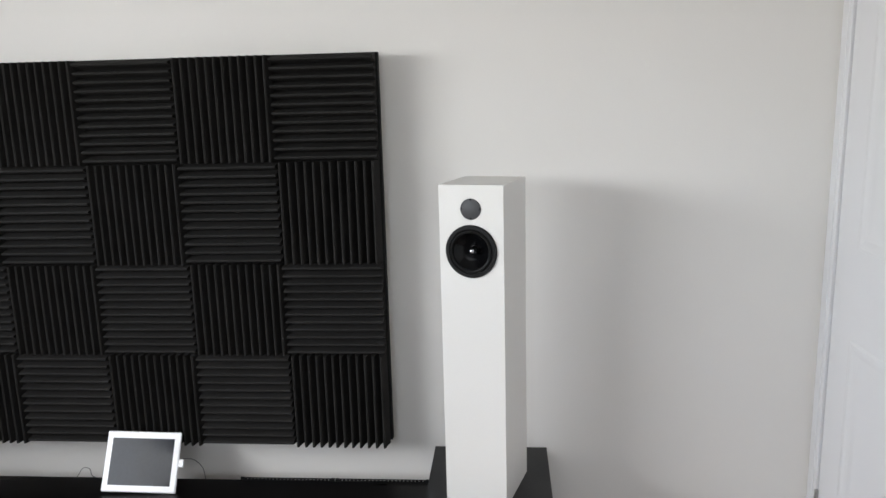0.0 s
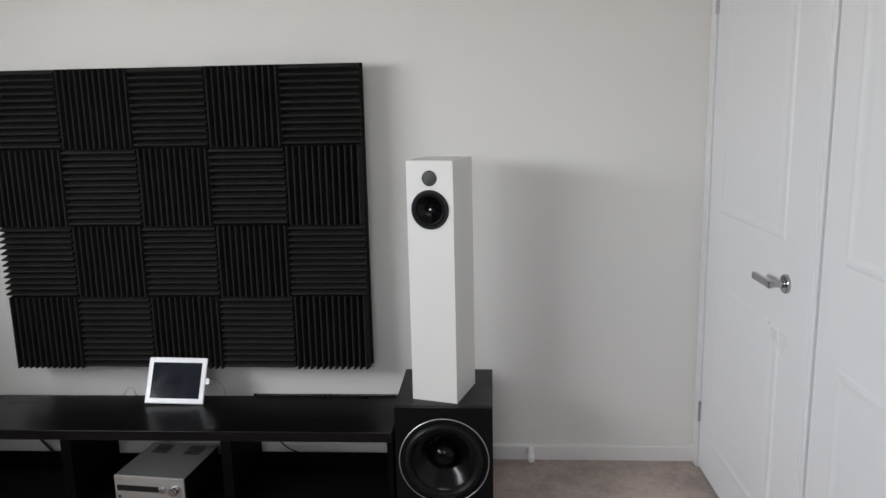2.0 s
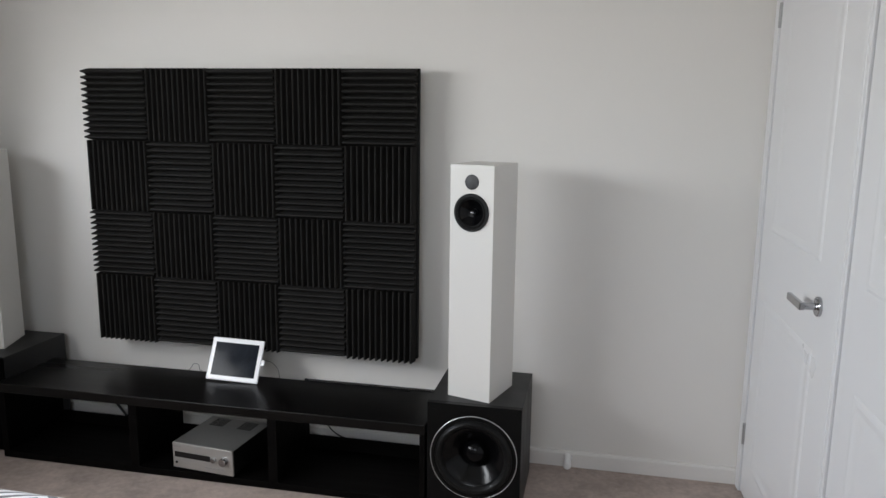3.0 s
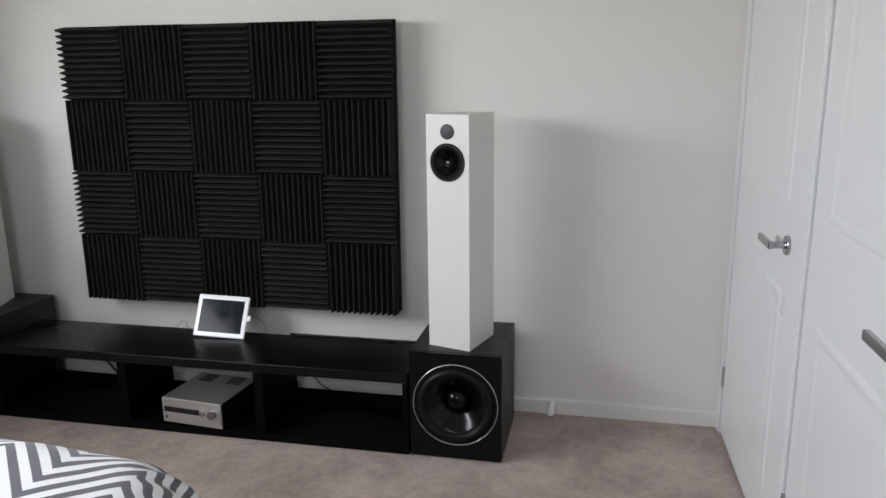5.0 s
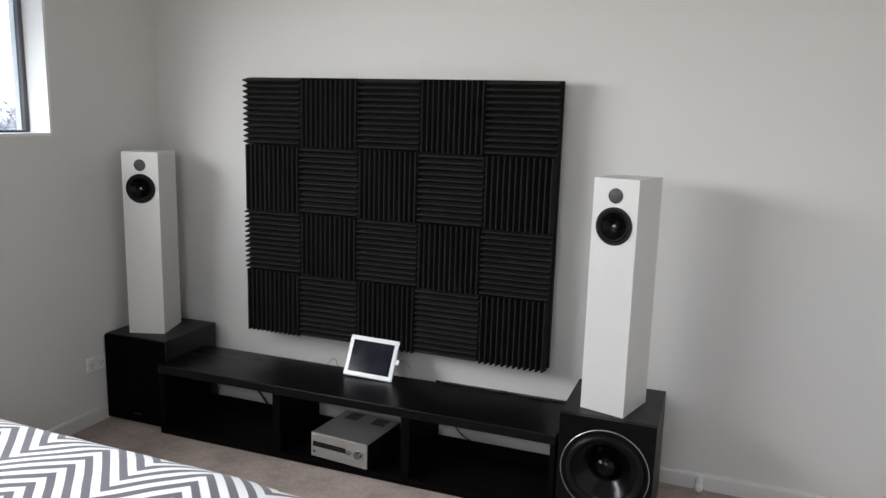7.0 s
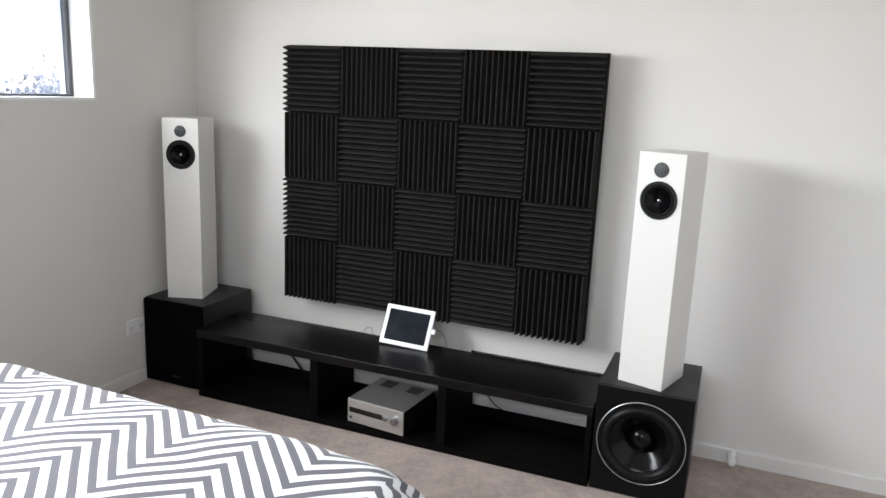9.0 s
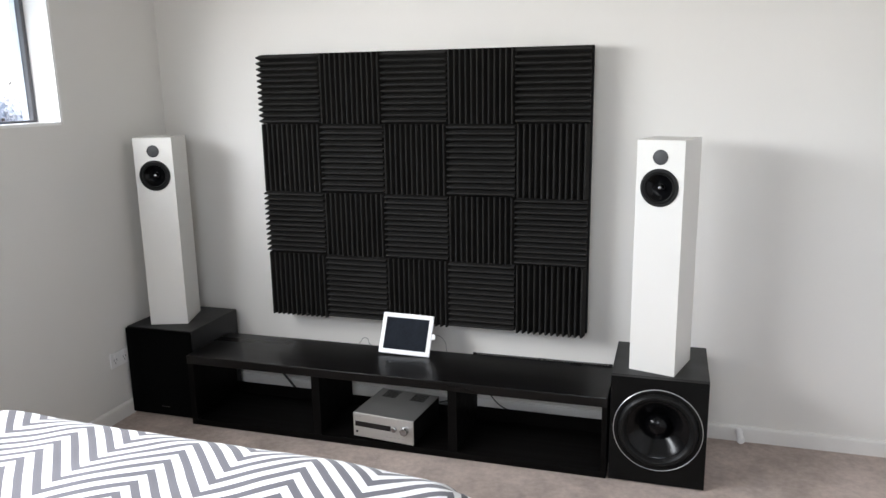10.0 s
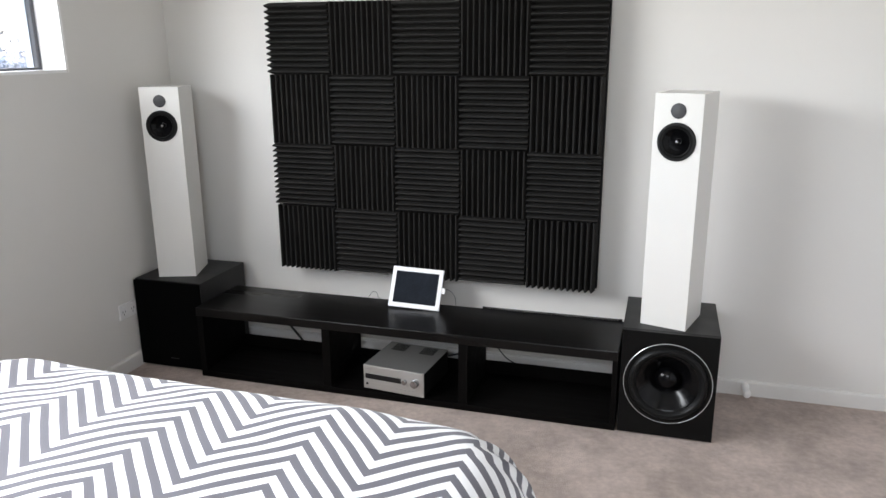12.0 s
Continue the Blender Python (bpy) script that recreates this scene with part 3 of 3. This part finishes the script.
def closed_subwoofer():
    x0, x1, yf, yb, h = -0.600, -0.240, -0.454, -0.059, 0.437
    s = thing("subwoofer", pose(0, 0, 0), "black cube subwoofer with a closed black front", "subwoofer", "pair of subwoofers")
    part("cabinet", box(x0, x1, yf + 0.018, yb, 0.006, h, 0.0025), SUBW, s)
    part("grille", box(x0 + 0.002, x1 - 0.002, yf, yf + 0.0175, 0.008, h - 0.002, 0.005), CLOTH, s, "black cloth grille")
    part("badge", box(-0.43, -0.385, yf - 0.0015, yf, 0.052, 0.056), MESHG, s, "small dark metal badge")
    for x in (x0 + 0.03, x1 - 0.03):
        for y in (yf + 0.04, yb - 0.04):
            part("foot", box(x - 0.015, x + 0.015, y - 0.015, y + 0.015, 0, 0.006), RUBBER, s)


subwoofer()
closed_subwoofer()
tower_speaker(pose(1.8185, -0.428, 0.437, 0, 0, -16.3), "slim white loudspeaker standing on the black subwoofer", 0.888)
tower_speaker(pose(-0.4145, -0.361, 0.437, 0, 0, 19.6), "slim white loudspeaker standing on the closed subwoofer", 0.888)


# ---- tablet ----
def tablet():
    t = thing("tablet", pose(0.736, -0.249, TOP + 0.001, -27, 0, 2.1), "white-framed tablet leaning on a stand on the bench", "tablet")
    w, h = 0.243, 0.188
    tilt = pose(0, 0, -0.006, 0, 1.8, 0)
    body = part("body", box(-w / 2, w / 2, -0.004, 0.006, 0.010, h + 0.010, 0.0045, 3), TABW, t)
    glass = part("screen", box(-w / 2 + 0.020, w / 2 - 0.020, -0.0046, -0.0038, 0.010 + 0.021, h + 0.010 - 0.021), SCREEN, t, "dark switched-off screen")
    knob = part("plug", box(w / 2, w / 2 + 0.016, -0.004, 0.004, 0.09, 0.115, 0.002), TABW, t, "white plug in the tablet's edge")
    for o in (body, glass, knob):
        o.matrix_local = tilt
    part("stand", box(-0.05, 0.05, 0.008, 0.05, 0.0, 0.022, 0.004), BOARD, t, "small black stand").matrix_local = pose(0, 0, 0, 27, 0, 0)


tablet()


# ---- stereo receiver ----
def receiver():
    r = thing("stereo_receiver", pose(0.7205, -0.4835, 0.030, 0, 0, -5.4), "compact silver stereo receiver in the open bay", "receiver")
    w, d, h = 0.288, 0.288, 0.117
    part("chassis", box(-w / 2 + 0.002, w / 2 - 0.002, 0.010, d, 0.010, h - 0.003, 0.001), CHASSIS, r, "black metal chassis")
    part("cover", box(-w / 2, w / 2, 0.010, d, h - 0.003, h, 0.001), COVER, r, "silver metal cover, its colour darkened for the dim bay")
    part("front_panel", box(-w / 2, w / 2, 0.0, 0.0095, 0.008, h + 0.001, 0.002), SILVER, r)
    part("display", box(-w / 2 + 0.010, w / 2 - 0.106, -0.001, 0.001, 0.056, 0.080), DISPLAY, r, "black display strip")
    part("knob", lathe([(0, 0.014), (0.0095, 0.014), (0.011, 0.012), (0.011, 0.0)], 32, (w / 2 - 0.088, 0, 0.069)), CHROME, r, "small jog knob", smooth=True)
    volume = part("knob", lathe([(0, 0.022), (0.0155, 0.022), (0.0175, 0.019), (0.0175, 0.0)], 40, (w / 2 - 0.038, 0, 0.071)), CHROME, r, "volume knob", smooth=True)
    part("pointer", box(w / 2 - 0.0387, w / 2 - 0.0373, -0.0226, -0.0215, 0.078, 0.085), CHASSIS, volume, "dark pointer line")
    for i in range(5):
        x = 0.014 + i * 0.019
        part("button", box(x, x + 0.011, -0.002, 0.0, 0.028, 0.033, 0.0008), HINGE, r)
    part("button", lathe([(0, 0.003), (0.005, 0.003), (0.0055, 0.0)], 16, (-w / 2 + 0.018, 0, 0.032)), SLOT, r)
    part("marking", box(-w / 2 + 0.010, -w / 2 + 0.040, -0.0006, 0.0004, 0.100, 0.105), HINGE, r, "small grey maker's mark")
    for x0 in (-0.105, 0.035):
        for i in range(7):
            y = 0.20 + i * 0.011
            part("vent_slot", box(x0, x0 + 0.068, y, y + 0.006, h - 0.0005, h + 0.0006), CHASSIS, r, "dark vent slot")
    for x in (-0.11, 0.11):
        for y in (0.04, 0.26):
            part("foot", box(x - 0.012, x + 0.012, y - 0.012, y + 0.012, 0, 0.010, 0.002), RUBBER, r)


receiver()


# ---- cables ----
def cable(points, r, label):
    tagged(part("cable", tube(bend(points), r), CABLE, smooth=True), label, "cable")


cable([(0.46, -0.150, TOP + 0.0015), (0.475, -0.155, TOP + 0.0015), (0.485, -0.150, TOP + 0.012), (0.497, -0.143, TOP + 0.030), (0.520, -0.143, TOP + 0.028), (0.528, -0.148, TOP + 0.008), (0.54, -0.15, TOP + 0.0015)], 0.0011, "thin black looped wire on the bench top")
cable([(0.862, -0.178, TOP + 0.088), (0.885, -0.15, TOP + 0.070), (0.900, -0.13, TOP + 0.036), (0.898, -0.11, TOP + 0.002), (0.898, -0.09, TOP - 0.10)], 0.0010, "thin charging wire dropping behind the bench")
cable([(-0.10, -0.08, 0.30), (-0.03, -0.06, 0.16), (0.02, -0.05, 0.09), (0.08, -0.05, 0.02)], 0.006, "black cable hanging behind the bench")
cable([(1.05, -0.07, 0.20), (1.10, -0.05, 0.10), (1.16, -0.05, 0.05), (1.30, -0.05, 0.012)], 0.003, "thin black cable behind the bench")
cable([(0.88, -0.17, 0.10), (0.95, -0.10, 0.09), (1.00, -0.08, 0.05), (1.02, -0.06, 0.01)], 0.004, "black cable behind the receiver")


# ---- bed ----
BED_TURN = pose(0.305, -1.660, 0, 0, 0, -2.6) @ pose(-0.3, 1.75, 0)


def bed():
    b = thing("bed", BED_TURN, "double bed with mattress on an upholstered base", "bed")
    part("base", box(0.02, 1.48, -3.84, -1.86, 0.05, 0.30, 0.02), BASEW, b)
    part("mattress", box(0.01, 1.49, -3.85, -1.85, 0.30, 0.56, 0.05, 3), MATTRESS, b)
    for x in (0.1, 1.4):
        for y in (-3.75, -1.95):
            part("leg", box(x - 0.03, x + 0.03, y - 0.03, y + 0.03, 0, 0.05), BOARD, b)


def duvet():
    x0, x1, yf, yh, ztop, r, R = -0.17, 1.590, -1.662, -3.86, 0.634, 0.185, 0.06
    cx, cy, hx, hy = (x0 + x1) / 2, (yf + yh) / 2, (x1 - x0) / 2, (yf - yh) / 2
    ix, iy = hx - r - R, hy - r - R
    over = R + r * math.pi / 2 + 0.30
    nx, ny = 150, 170
    bm = bmesh.new()
    layer = bm.loops.layers.uv.new("cloth")
    grid, flat = [], {}
    for j in range(ny + 1):
        row = []
        for i in range(nx + 1):
            u = cx + (ix + over) * (2 * i / nx - 1)
            v = cy + (iy + over) * (2 * j / ny - 1)
            qx, qy = max(abs(u - cx) - ix, 0), max(abs(v - cy) - iy, 0)
            dist = math.hypot(qx, qy)
            d = max(dist - R, 0)
            if dist > 1e-9:
                nxv, nyv = math.copysign(qx, u - cx) / dist, math.copysign(qy, v - cy) / dist
            else:
                nxv = nyv = 0.0
            px, py = u - nxv * d, v - nyv * d
            if d < r * math.pi / 2:
                g, drop = r * math.sin(d / r), r * (1 - math.cos(d / r))
            else:
                e = min(d - r * math.pi / 2, 0.34)
                g, drop = r + 0.05 * e + 0.022 * (e / 0.3) * noise.noise((u * 6, v * 6, 3.0)), r + e
            if qx > 1e-6 and qy > 1e-6:                     # gathered cloth at the corners
                g += 0.016 * math.sin(math.atan2(qy, qx) * 15 + 1.0) * math.sin(2 * math.atan2(qy, qx)) * min(1.0, d / 0.22)
            soft = max(0.0, 1 - d / (r * 1.5))
            wave = 0.020 * noise.noise((u * 2.2, v * 2.2, 0.3)) + 0.006 * noise.noise((u * 7, v * 7, 5.1))
            z = ztop - drop + wave * soft + 0.012 * (1 - ((u - cx) / hx) ** 2) * soft
            vert = bm.verts.new((px + nxv * g, py + nyv * g, max(z, 0.06)))
            flat[vert] = (u, v)
            row.append(vert)
        grid.append(row)
    for j in range(ny):
        for i in range(nx):
            f = bm.faces.new((grid[j][i], grid[j][i + 1], grid[j + 1][i + 1], grid[j + 1][i]))
            for loop in f.loops:
                loop[layer].uv = flat[loop.vert]
    ob = part("duvet", bm, CHEVRON, smooth=True)
    ob.modifiers.new("thickness", "SOLIDIFY").thickness = 0.02
    ob.matrix_world = BED_TURN @ pose(0.3, -1.75, 0) @ Matrix.Diagonal((0.984, 0.984, 1, 1)) @ pose(-0.3, 1.75, 0)
    tagged(ob, "white duvet with grey chevron stripes draped over the bed", "duvet")


bed()
duvet()


# ---- outside the window ----
tagged(part("ground", box(-400, 400, -400, 400, -0.6, -0.4), GROUND), "bare garden soil outside the window", "ground", kind="structure")


def shrub(at, seed, size):
    rng = random.Random(seed)
    s = thing("shrub", pose(*at), "leafy shrub outside the window, its leaf colour paled for glare", "shrub", "garden shrubs")
    bm = bmesh.new()
    tips = []
    for k in range(9):
        a, lean = rng.uniform(0, 6.28), rng.uniform(0.1, 0.5)
        tip = Vector((math.cos(a) * lean * size, math.sin(a) * lean * size, size * rng.uniform(0.6, 1.0)))
        tube([Vector((0, 0, 0)), tip * 0.5 + Vector((rng.uniform(-0.05, 0.05), 0, 0.05)), tip], 0.018, 6, bm)
        tips.append(tip)
    part("stems", bm, BARK, s)
    verts, faces = [], []
    for k in range(13000):
        t = tips[rng.randrange(9)] * rng.uniform(0.3, 1.02)
        c = t + Vector((rng.gauss(0, 0.16), rng.gauss(0, 0.16), rng.gauss(0, 0.11))) * size
        q = Euler((rng.uniform(0, 6.28), rng.uniform(0, 6.28), rng.uniform(0, 6.28))).to_matrix()
        l, n = rng.uniform(0.018, 0.036) * size, len(verts)
        verts += [tuple(c + q @ Vector(p)) for p in ((-l, 0, 0), (0, -l * 0.45, 0.1 * l), (l, 0, 0), (0, l * 0.45, 0.1 * l))]
        faces.append((n, n + 1, n + 2, n + 3))
    me = bpy.data.meshes.new("leaves")
    me.from_pydata(verts, [], faces)
    me.materials.append(PALED_LEAF)
    leaves = new("leaves", me)
    leaves.parent = s
    tagged(leaves, kind="stuff")


for k, (x, y, z) in enumerate(((-7.0, 5.6, 1.75), (-7.3, 5.0, 1.65), (-6.8, 4.4, 1.7), (-7.8, 6.6, 1.8), (-6.9, 3.7, 1.6))):
    shrub((x, y, -0.4), 20 + k, z)
tagged(part("garden_wall", box(-4.6, -4.35, 3.22, 6.4, -0.4, 3.6, 0.01), RENDERED), "pale rendered outside wall beyond the window", "wall", kind="structure")
# added sunlit backdrop that stands in for the white glare beyond the shrubs
tagged(part("pale_backdrop", box(-11.3, -11.0, 1.0, 18.0, -0.4, 4.6, 0.01), RENDERED), "added pale backdrop behind the shrubs for the white view outside", "wall", kind="structure")
